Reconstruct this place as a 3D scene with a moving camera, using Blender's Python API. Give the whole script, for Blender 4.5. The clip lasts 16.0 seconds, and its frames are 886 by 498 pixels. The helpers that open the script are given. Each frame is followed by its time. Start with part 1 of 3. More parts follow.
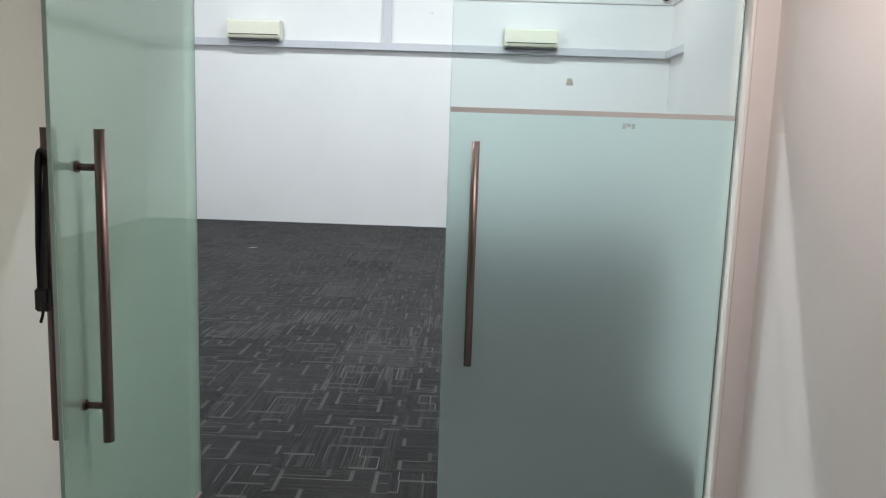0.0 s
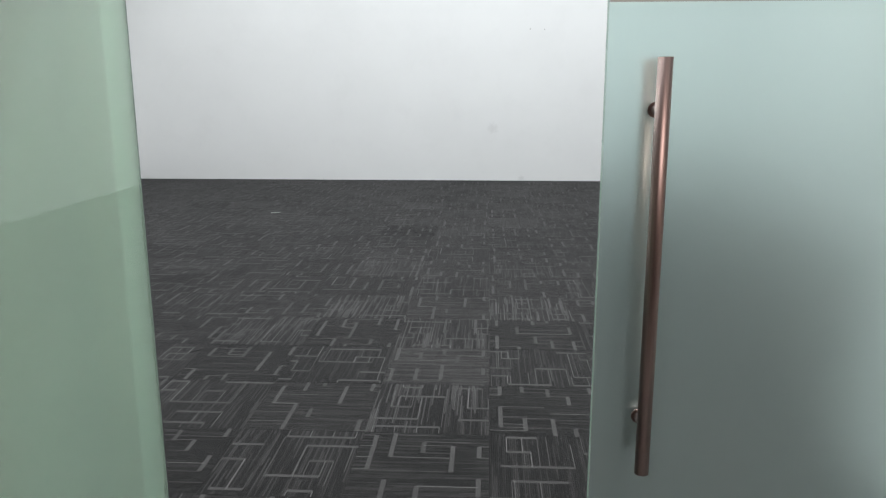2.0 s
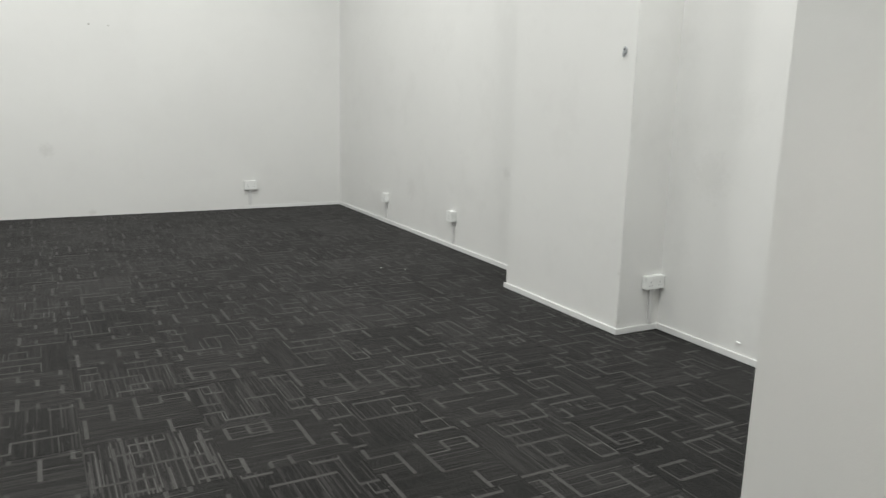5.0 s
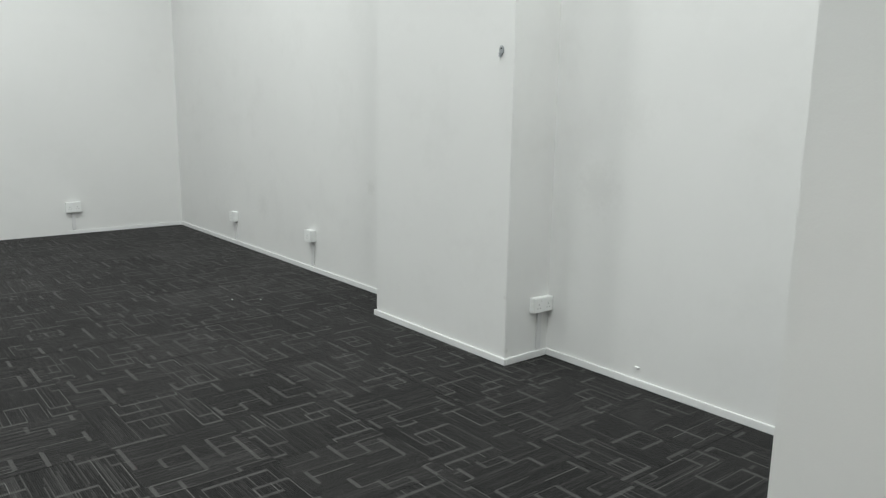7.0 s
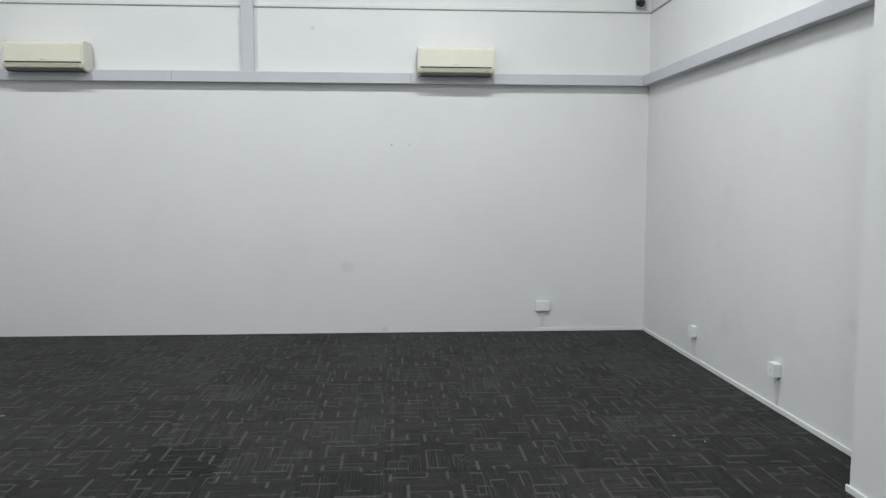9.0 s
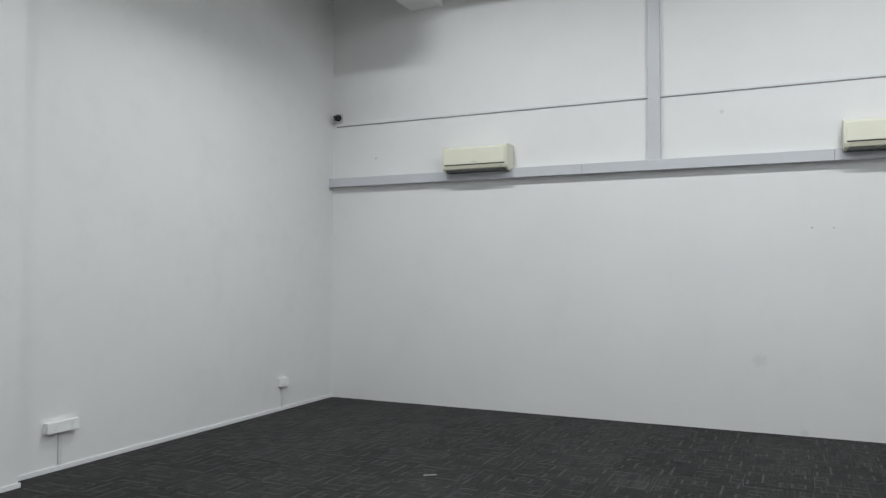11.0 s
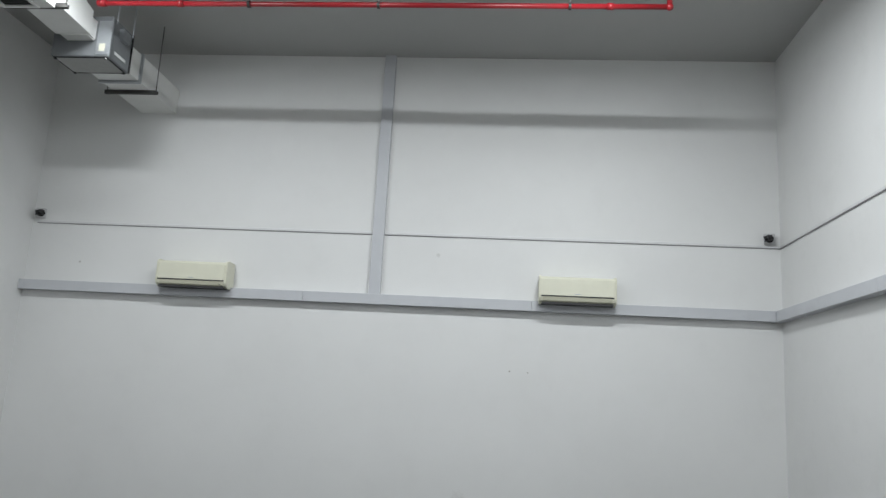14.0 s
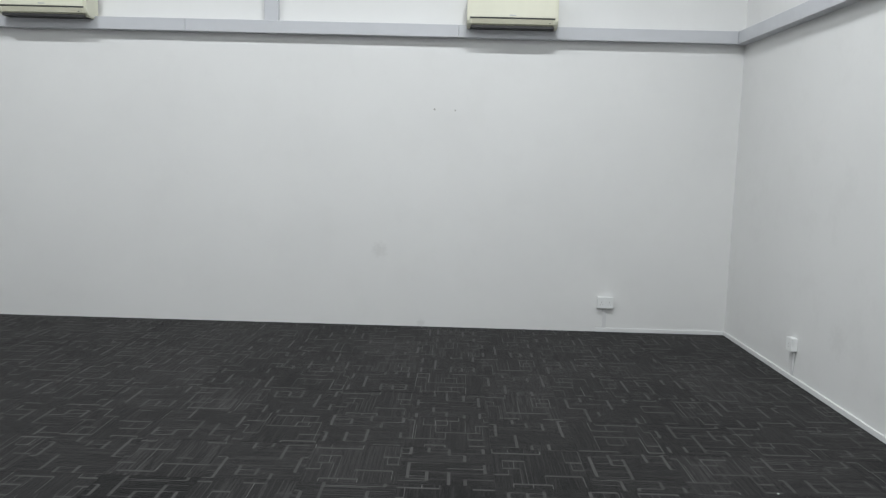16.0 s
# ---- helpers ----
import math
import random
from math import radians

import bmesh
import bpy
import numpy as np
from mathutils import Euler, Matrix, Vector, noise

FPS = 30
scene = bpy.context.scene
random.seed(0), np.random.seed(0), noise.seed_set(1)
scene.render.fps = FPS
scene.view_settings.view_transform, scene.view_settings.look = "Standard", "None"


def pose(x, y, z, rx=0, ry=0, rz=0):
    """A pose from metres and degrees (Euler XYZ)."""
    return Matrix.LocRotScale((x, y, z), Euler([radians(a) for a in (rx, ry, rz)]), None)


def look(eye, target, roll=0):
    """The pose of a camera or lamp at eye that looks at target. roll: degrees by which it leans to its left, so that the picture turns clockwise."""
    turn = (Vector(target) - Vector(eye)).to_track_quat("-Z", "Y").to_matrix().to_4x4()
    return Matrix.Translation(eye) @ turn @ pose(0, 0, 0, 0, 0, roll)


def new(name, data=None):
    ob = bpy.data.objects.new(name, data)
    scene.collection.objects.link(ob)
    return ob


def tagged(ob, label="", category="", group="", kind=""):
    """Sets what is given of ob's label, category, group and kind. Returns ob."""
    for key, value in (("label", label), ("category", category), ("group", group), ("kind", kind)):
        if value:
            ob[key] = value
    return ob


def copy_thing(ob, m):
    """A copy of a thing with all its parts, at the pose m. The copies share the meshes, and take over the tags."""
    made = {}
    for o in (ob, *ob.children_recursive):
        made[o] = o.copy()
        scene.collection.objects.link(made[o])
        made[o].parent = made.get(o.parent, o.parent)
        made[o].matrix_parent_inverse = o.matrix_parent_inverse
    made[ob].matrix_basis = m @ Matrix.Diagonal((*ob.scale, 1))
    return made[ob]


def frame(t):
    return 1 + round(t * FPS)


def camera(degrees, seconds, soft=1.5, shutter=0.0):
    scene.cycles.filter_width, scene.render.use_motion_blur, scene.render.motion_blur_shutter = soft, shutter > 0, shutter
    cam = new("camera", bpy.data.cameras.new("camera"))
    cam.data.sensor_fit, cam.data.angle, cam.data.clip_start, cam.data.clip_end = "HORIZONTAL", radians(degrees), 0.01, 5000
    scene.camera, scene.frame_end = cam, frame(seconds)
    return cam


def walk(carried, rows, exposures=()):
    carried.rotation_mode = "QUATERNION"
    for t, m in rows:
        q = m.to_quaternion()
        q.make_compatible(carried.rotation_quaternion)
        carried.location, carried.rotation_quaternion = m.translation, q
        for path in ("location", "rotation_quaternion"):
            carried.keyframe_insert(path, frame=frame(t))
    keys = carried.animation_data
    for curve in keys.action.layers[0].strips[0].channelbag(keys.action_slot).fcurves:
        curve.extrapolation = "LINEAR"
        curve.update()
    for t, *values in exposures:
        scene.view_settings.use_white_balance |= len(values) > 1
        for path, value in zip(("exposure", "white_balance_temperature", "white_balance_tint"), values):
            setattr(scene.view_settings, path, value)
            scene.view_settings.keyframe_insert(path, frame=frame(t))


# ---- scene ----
cam = camera(60.5, 16.0, soft=1.25, shutter=0.12)
PATH = [
    (0, (0.259, -0.673, 1.415), (0.214, 1.306, 1.128), 1.9),
    (0.5, (0.2, -0.414, 1.397), (0.182, 1.56, 1.072), 1.5),
    (1, (0.173, -0.091, 1.387), (0.137, 1.877, 1.031), 2.3),
    (1.5, (0.111, 0.234, 1.372), (0.018, 2.192, 0.979), 1.4),
    (2, (-0.015, 0.603, 1.365), (-0.132, 2.553, 0.939), -0.1),
    (2.5, (-0.07, 0.974, 1.355), (-0.205, 2.918, 0.905), 0.2),
    (3, (-0.124, 1.296, 1.367), (-0.303, 3.224, 0.869), 0.8),
    (3.5, (-0.188, 1.598, 1.373), (-0.266, 3.525, 0.84), 0.1),
    (4, (-0.184, 1.879, 1.383), (0.018, 3.802, 0.874), 0.3),
    (4.5, (-0.124, 2.056, 1.447), (0.433, 3.922, 0.992), 1.6),
    (5, (-0.086, 2.176, 1.464), (0.846, 3.899, 1.061), 1.5),
    (5.2, (-0.07, 2.235, 1.442), (0.978, 3.896, 1.06), 0.6),
    (7.3, (0.233, 2.853, 1.456), (1.482, 4.369, 1.076), 1.0),
    (7.5, (0.279, 2.944, 1.452), (1.498, 4.487, 1.084), 0.8),
    (8, (0.486, 3.167, 1.468), (1.435, 4.89, 1.108), -0.0),
    (8.5, (0.573, 3.124, 1.583), (0.998, 5.051, 1.257), -0.3),
    (9, (0.57, 3.059, 1.713), (0.696, 5.047, 1.531), 0.1),
    (9.5, (0.59, 3.04, 1.788), (0.586, 5.04, 1.759), -0.0),
    (10, (0.506, 2.991, 1.678), (0.194, 4.965, 1.758), -1.0),
    (10.2, (0.481, 3.011, 1.674), (0.01, 4.952, 1.785), -1.2),
    (12.3, (0.33, 3.045, 1.607), (-0.67, 4.775, 1.528), 0.8),
    (12.5, (0.369, 3.068, 1.657), (-0.551, 4.842, 1.588), 0.8),
    (13, (0.442, 3.06, 1.697), (-0.159, 4.963, 1.819), 2.4),
    (13.2, (0.463, 3.04, 1.733), (-0.033, 4.964, 1.962), 2.8),
    (13.5, (0.486, 3.097, 1.766), (0.095, 5.027, 2.12), 3.3),
    (13.8, (0.566, 3.136, 1.775), (0.274, 5.073, 2.178), 3.4),
    (14, (0.554, 3.163, 1.774), (0.364, 5.117, 2.158), 3.2),
    (14.5, (0.641, 3.308, 1.75), (0.648, 5.302, 1.901), 3.0),
    (15, (0.611, 3.516, 1.677), (0.637, 5.515, 1.611), 1.3),
    (15.5, (0.647, 3.838, 1.642), (0.641, 5.829, 1.458), 0.5),
    (16, (0.755, 4.224, 1.654), (0.727, 6.209, 1.412), 1.5),
]
EXPOSURES = [(0.0, 0.22, 6300, 9), (1.5, 0.27, 6400, 10), (2.5, 0.37, 6500, 10), (3.5, 0.43, 6800, 12), (4.0, 0.4, 7120, 13), (5.0, 0.06, 6980, 9), (7.5, 0.0, 6680, 6), (8.0, -0.02, 6720, 7), (8.5, -0.02, 6530, 9), (9.0, -0.22, 6500, 10), (9.5, -0.35, 6500, 10), (10.0, -0.36, 6500, 10), (12.5, -0.27, 6500, 10), (13.0, -0.32, 6500, 10), (14.5, -0.42, 6450, 9), (15.2, -0.28, 6500, 10), (16.0, -0.15, 6500, 10)]
walk(cam, [(t, look(eye, target, roll)) for t, eye, target, roll in PATH], EXPOSURES)

# ---- light and exposure ----
world = bpy.data.worlds.new("world")
scene.world = world
world.use_nodes = True
world.node_tree.nodes["Background"].inputs[0].default_value = (0.6, 0.65, 0.7, 1)
world.node_tree.nodes["Background"].inputs[1].default_value = 0.02

CORRIDOR_LAMP_W = 22.0
ROOM_LAMP_COLOR, CORRIDOR_LAMP_COLOR = (0.925, 0.97, 1.0), (1.0, 0.87, 0.83)
LAMP_Z = 5.325
# each batten's place and its output
LAMP_W = {(-3.1, 8.4): 104.0, (-0.9, 8.4): 46.0, (1.27, 8.4): 128.0, (-2.5, 3.6): 44.0, (-0.4, 3.6): 100.0, (1.9, 4.3): 88.0}


def area_lamp(name, x, y, z, sx, sy, watts, color):
    data = bpy.data.lights.new(name, "AREA")
    data.shape, data.size, data.size_y, data.energy, data.color = "RECTANGLE", sx, sy, watts, color
    ob = new(name, data)
    ob.location = (x, y, z)
    return ob


for lx, ly in LAMP_W:
    lamp = area_lamp("room_lamp", lx, ly, LAMP_Z - 0.02, 0.6, 0.12, LAMP_W[lx, ly], ROOM_LAMP_COLOR)
    lamp.rotation_euler.x = math.radians(6 if ly > 8 else 0)
area_lamp("corridor_lamp", 0.75, 1.0, 2.575, 0.5, 0.5, CORRIDOR_LAMP_W, CORRIDOR_LAMP_COLOR)


# ---- materials ----
class Nodes:
    """Short ways to make and join shader nodes."""

    def __init__(self, name):
        self.mat = bpy.data.materials.new(name)
        self.mat.use_nodes = True
        self.tree = self.mat.node_tree
        self.bsdf = self.tree.nodes["Principled BSDF"]

    def add(self, kind, operation="", data_type="", blend_type=""):
        n = self.tree.nodes.new(kind)
        if operation:
            n.operation = operation
        if data_type:
            n.data_type = data_type
        if blend_type:
            n.blend_type = blend_type
        return n

    def put(self, value, socket):
        if isinstance(value, bpy.types.NodeSocket):
            self.tree.links.new(value, socket)
        else:
            socket.default_value = value

    def math(self, op, a, b=0.0, c=0.0):
        n = self.add("ShaderNodeMath", operation=op)
        for i, v in enumerate((a, b, c)):
            self.put(v, n.inputs[i])
        return n.outputs[0]

    def coords(self, kind="Object"):
        return self.add("ShaderNodeTexCoord").outputs[kind]

    def noise(self, vector, scale, detail=3.0, rough=0.5):
        n = self.add("ShaderNodeTexNoise")
        self.put(vector, n.inputs["Vector"])
        n.inputs["Scale"].default_value = scale
        n.inputs["Detail"].default_value = detail
        n.inputs["Roughness"].default_value = rough
        return n.outputs[0]

    def ramp(self, value, lo, hi, a, b):
        n = self.add("ShaderNodeMapRange")
        self.put(value, n.inputs[0])
        for i, v in zip((1, 2, 3, 4), (lo, hi, a, b)):
            n.inputs[i].default_value = v
        return n.outputs[0]

    def mix(self, fac, a, b):
        n = self.add("ShaderNodeMix", data_type="RGBA")
        self.put(fac, n.inputs[0])
        self.put(a, n.inputs[6])
        self.put(b, n.inputs[7])
        return n.outputs[2]

    def bump(self, height, strength, distance):
        n = self.add("ShaderNodeBump")
        n.inputs["Strength"].default_value = strength
        n.inputs["Distance"].default_value = distance
        self.put(height, n.inputs["Height"])
        self.put(n.outputs[0], self.bsdf.inputs["Normal"])

    def set(self, **values):
        for k, v in values.items():
            self.put(v, self.bsdf.inputs[k.replace("_", " ")])
        return self


def rgb(r, g, b):
    return (r, g, b, 1.0)


def paint(name, color, rough=0.6, grime=0.06, spots=()):
    """Rolled emulsion paint, faintly uneven, with scuffs at the given places (x, y, z, radius, strength)."""
    n = Nodes(name)
    geo = n.add("ShaderNodeNewGeometry").outputs["Position"]
    large = n.noise(geo, 0.9, 4.0, 0.6)
    fine = n.noise(geo, 220.0, 2.0, 0.6)
    roller = n.noise(geo, 35.0, 3.0, 0.6)
    dirt = n.ramp(n.noise(geo, 2.6, 5.0, 0.65), 0.52, 0.8, 0.0, grime)
    for x, y, z, r, s in spots:
        d = n.add("ShaderNodeVectorMath", operation="DISTANCE")
        n.put(geo, d.inputs[0])
        d.inputs[1].default_value = (x, y, z)
        m = n.ramp(n.math("ADD", d.outputs["Value"], n.math("MULTIPLY", n.math("SUBTRACT", n.noise(geo, 28.0, 3.0, 0.7), 0.5), r * 1.6)), r * 0.3, r, s, 0.0)
        dirt = n.math("MAXIMUM", dirt, m)
    base = n.mix(n.ramp(large, 0.35, 0.7, 0.0, 1.0), color, tuple(c * 0.965 for c in color[:3]) + (1,))
    base = n.mix(dirt, base, rgb(0.30, 0.29, 0.26))
    n.set(Base_Color=base, Roughness=n.ramp(roller, 0.3, 0.7, rough - 0.06, rough + 0.06), Specular_IOR_Level=0.35)
    n.bump(n.math("ADD", n.math("MULTIPLY", fine, 0.5), roller), 0.18, 0.002)
    return n.mat


def plain(name, color, rough=0.4, metal=0.0, wear=0.06, scale=14.0, bump=0.05, coat=0.0):
    n = Nodes(name)
    o = n.coords()
    w = n.noise(o, scale, 4.0, 0.6)
    f = n.noise(o, scale * 14, 2.0, 0.6)
    dark = tuple(c * 0.72 for c in color[:3]) + (1,)
    n.set(Base_Color=n.mix(n.ramp(w, 0.45, 0.8, 0.0, wear * 4), color, dark), Roughness=n.ramp(w, 0.3, 0.7, rough - 0.05, rough + 0.08), Metallic=metal, Coat_Weight=coat)
    n.bump(f, bump, 0.001)
    return n.mat


def brushed_steel():
    n = Nodes("brushed_steel")
    o = n.coords()
    m = n.add("ShaderNodeMapping")
    m.inputs["Scale"].default_value = (700, 700, 6)
    n.put(o, m.inputs[0])
    b = n.noise(m.outputs[0], 1.0, 2.0)
    # dark reddish base stands in for the reflection of a dim, warm corridor
    n.set(Base_Color=n.mix(b, rgb(0.15, 0.105, 0.095), rgb(0.26, 0.195, 0.175)), Metallic=1.0, Roughness=n.ramp(b, 0.3, 0.7, 0.34, 0.48))
    n.bump(b, 0.06, 0.0005)
    return n.mat


def frosted(name, tint, cloud, rough):
    """Glass under a matt film: blurred view, a milky share and a polished outer face."""
    n = Nodes(name)
    o = n.coords()
    w = n.noise(o, 5.0, 4.0, 0.6)
    n.set(Base_Color=n.mix(n.ramp(w, 0.4, 0.75, 0.0, 0.25), tint, tuple(c * 0.93 for c in tint[:3]) + (1,)), Roughness=rough, IOR=1.3, Transmission_Weight=1.0 - cloud, Coat_Weight=1.0, Coat_Roughness=0.025, Coat_IOR=1.5)
    return n.mat


def clear_glass():
    n = Nodes("clear_glass")
    n.set(Base_Color=rgb(0.91, 0.97, 0.955), Roughness=0.0, IOR=1.05, Transmission_Weight=1.0, Coat_Weight=1.0, Coat_Roughness=0.01, Coat_IOR=1.5)
    return n.mat


def carpet():
    """Loop-pile tile: fine ribs one way, heathered more or less strongly from tile to tile."""
    n = Nodes("carpet_tile")
    xyz = n.add("ShaderNodeSeparateXYZ")
    n.put(n.coords(), xyz.inputs[0])
    rnd = n.add("ShaderNodeObjectInfo").outputs["Random"]
    seed = n.math("MULTIPLY", rnd, 917.0)
    u, v = n.math("ADD", xyz.outputs[0], 1.0), n.math("ADD", xyz.outputs[1], 1.0)

    def dice(a, b, k):
        c = n.add("ShaderNodeCombineXYZ")
        n.put(a, c.inputs[0])
        n.put(b, c.inputs[1])
        n.put(n.math("ADD", seed, k), c.inputs[2])
        w = n.add("ShaderNodeTexWhiteNoise")
        w.noise_dimensions = "3D"
        n.put(c.outputs[0], w.inputs["Vector"])
        return w.outputs["Value"]

    def cell(a, size):
        s = n.math("DIVIDE", a, size)
        return n.math("FLOOR", s), n.math("MULTIPLY", n.math("FRACT", s), size)

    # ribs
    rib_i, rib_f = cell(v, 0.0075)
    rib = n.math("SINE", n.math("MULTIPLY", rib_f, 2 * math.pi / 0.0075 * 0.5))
    rib_tone = dice(rib_i, n.math("FLOOR", n.math("ADD", n.math("DIVIDE", u, 0.27), dice(rib_i, 3.0, 9.3))), 1.3)
    mottle = n.noise(n.add("ShaderNodeNewGeometry").outputs["Position"], 1.6, 4.0, 0.65)
    fuzz = n.noise(n.coords(), 420.0, 2.0, 0.7)
    worn = n.add("ShaderNodeSeparateColor")
    n.put(n.add("ShaderNodeObjectInfo").outputs["Color"], worn.inputs[0])
    tone = n.math("MULTIPLY", n.math("MULTIPLY", n.ramp(rnd, 0.0, 1.0, 0.85, 1.15), worn.outputs[0]), n.ramp(mottle, 0.3, 0.7, 0.72, 1.22))
    heather = n.math("MULTIPLY", n.ramp(rib_tone, 0.5, 0.95, 0.0, 2.3), worn.outputs[1])
    # the rib ramp paints shade into the grooves between the loops
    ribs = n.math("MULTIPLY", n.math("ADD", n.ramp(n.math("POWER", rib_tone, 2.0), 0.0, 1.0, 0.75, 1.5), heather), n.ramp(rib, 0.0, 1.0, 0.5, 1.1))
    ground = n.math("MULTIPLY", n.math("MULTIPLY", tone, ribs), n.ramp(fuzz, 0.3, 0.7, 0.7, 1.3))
    c = n.add("ShaderNodeMix", data_type="RGBA", blend_type="MULTIPLY")
    c.inputs[0].default_value = 1.0
    c.inputs[6].default_value = rgb(*CARPET)
    g = n.add("ShaderNodeCombineColor")
    for i in range(3):
        n.put(ground, g.inputs[i])
    n.put(g.outputs[0], c.inputs[7])
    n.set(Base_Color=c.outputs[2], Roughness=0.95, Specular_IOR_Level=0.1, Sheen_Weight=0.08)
    n.bump(n.math("ADD", n.math("MULTIPLY", rib, 0.6), fuzz), 0.5, 0.003)
    return n.mat


def yarn(name, color, low, high, beads):
    """Pale tufted yarn; each stitch row differs a little, bars are broken up by the ribs that they cross."""
    n = Nodes(name)
    o = n.coords()
    xyz = n.add("ShaderNodeSeparateXYZ")
    n.put(o, xyz.inputs[0])
    fuzz = n.noise(o, 260.0, 2.0, 0.7)
    amount = n.math("MULTIPLY", n.ramp(n.add("ShaderNodeNewGeometry").outputs["Random Per Island"], 0.0, 1.0, low, high), n.ramp(fuzz, 0.3, 0.7, 0.7, 1.15))
    if beads:
        rib = n.math("ABSOLUTE", n.math("SINE", n.math("MULTIPLY", n.math("ADD", xyz.outputs[1], 1.0), math.pi / 0.0075)))
        amount = n.math("MULTIPLY", amount, n.ramp(rib, 0.25, 0.9, 0.45, 1.25))
    n.set(Base_Color=n.mix(amount, rgb(*CARPET), color), Roughness=0.95, Specular_IOR_Level=0.1, Sheen_Weight=0.08)
    n.bump(fuzz, 0.4, 0.002)
    return n.mat


CARPET, YARN = (0.0154, 0.0149, 0.0146), (0.235, 0.23, 0.225)
SMUDGES = [(0.038, 11.5, 0.738, 0.09, 0.16), (0.538, 11.5, 2.093, 0.012, 0.8), (0.735, 11.5, 2.087, 0.012, 0.8), (-0.306, 11.5, 3.338, 0.03, 0.3), (-4.508, 11.5, 3.106, 0.02, 0.6),
           (0.45, 11.5, 0.03, 0.05, 0.2)]
M_BACK = paint("wall_paint_back", rgb(0.73, 0.73, 0.72), 0.55, 0.05, SMUDGES)
M_SIDE = paint("wall_paint_side", rgb(0.73, 0.73, 0.72), 0.55, 0.09,
               [(3.405, 7.54, 0.81, 0.07, 0.12), (3.405, 9.36, 0.47, 0.14, 0.1), (3.405, 5.358, 1.023, 0.17, 0.09), (3.405, 5.143, 1.391, 0.14, 0.06), (3.065, 5.7, 0.39, 0.015, 0.15), (3.075, 5.69, 0.08, 0.02, 0.2)])
M_CORR = paint("corridor_paint", rgb(0.70, 0.65, 0.62), 0.6, 0.10)
M_JAMB = paint("cream_gloss_paint", rgb(0.80, 0.78, 0.73), 0.4, 0.08)
# upper-room dimness is put into this base, kept well below the walls
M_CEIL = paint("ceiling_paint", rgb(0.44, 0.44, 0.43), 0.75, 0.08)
M_SKIRT = plain("skirting_paint", rgb(0.75, 0.755, 0.75), 0.35, wear=0.03)
M_GREY = plain("grey_trunking_plastic", rgb(0.515, 0.525, 0.548), 0.38, wear=0.04, scale=5)
M_CABLE = plain("grey_conduit_plastic", rgb(0.30, 0.29, 0.30), 0.5, wear=0.05)
M_CABLE_CLIP = plain("pale_conduit_plastic", rgb(0.66, 0.66, 0.66), 0.5)
M_WHITE = plain("white_plastic", rgb(0.80, 0.81, 0.80), 0.32, wear=0.03)
M_BOX = plain("dull_grey_box_paint", rgb(0.5, 0.5, 0.5), 0.5)
M_PIN = plain("grey_pin_holes", rgb(0.55, 0.55, 0.55), 0.6)
M_SLOT = plain("dark_slot", rgb(0.03, 0.03, 0.03), 0.6)
M_IVORY = plain("aged_ivory_plastic", rgb(0.70, 0.69, 0.565), 0.38, wear=0.05, scale=6)
M_IVORY_D = plain("ivory_flap_plastic", rgb(0.56, 0.545, 0.43), 0.42, wear=0.05, scale=6)
M_BLACK = plain("black_plastic", rgb(0.012, 0.012, 0.013), 0.25)
M_STRAP = plain("black_webbing", rgb(0.010, 0.010, 0.011), 0.85, scale=60)
M_STEEL = brushed_steel()
M_GALV = plain("galvanised_steel", rgb(0.46, 0.48, 0.50), 0.42, 0.85, wear=0.08, scale=9)
M_AHU = plain("grey_blue_sheet_metal", rgb(0.22, 0.23, 0.24), 0.45, 0.2, wear=0.08, scale=8)
M_AHU2 = plain("grey_panel_metal", rgb(0.36, 0.36, 0.35), 0.5, 0.0, wear=0.06)
M_STRUT = plain("dark_channel_steel", rgb(0.06, 0.058, 0.055), 0.5, 0.4)
M_DUCT = plain("white_duct_cladding", rgb(0.78, 0.78, 0.76), 0.5, wear=0.05, scale=5)
M_RED = plain("red_pipe_paint", rgb(0.29, 0.012, 0.018), 0.34, wear=0.06)
M_TAPE = plain("beige_film_edge", rgb(0.47, 0.455, 0.435), 0.6, wear=0.05)
M_RESIDUE = plain("sticker_residue", rgb(0.40, 0.45, 0.40), 0.8, wear=0.12, scale=60)
M_RESIDUE_2 = plain("faint_residue", rgb(0.46, 0.55, 0.53), 0.8, wear=0.12, scale=60)
M_DIFF = plain("opal_diffuser", rgb(0.85, 0.85, 0.85), 0.4)
M_FROST_R = frosted("frosted_film_glass", rgb(0.725, 0.885, 0.852), 0.035, 0.44)
M_FROST_L = frosted("green_frosted_glass", rgb(0.515, 0.695, 0.595), 0.26, 0.27)
M_CLEAR = clear_glass()
M_EDGE = plain("green_glass_edge", rgb(0.45, 0.62, 0.56), 0.15, wear=0.0)
M_SEAL = plain("dark_green_seal", rgb(0.10, 0.14, 0.12), 0.5)
M_CARPET = carpet()
M_LINE = yarn("pale_yarn_lines", rgb(*YARN), 0.12, 0.55, False)
M_BAR = yarn("pale_yarn_bars", rgb(*YARN), 0.1, 0.25, True)
M_VINYL = plain("grey_vinyl", rgb(0.22, 0.21, 0.20), 0.5, wear=0.08, scale=4)


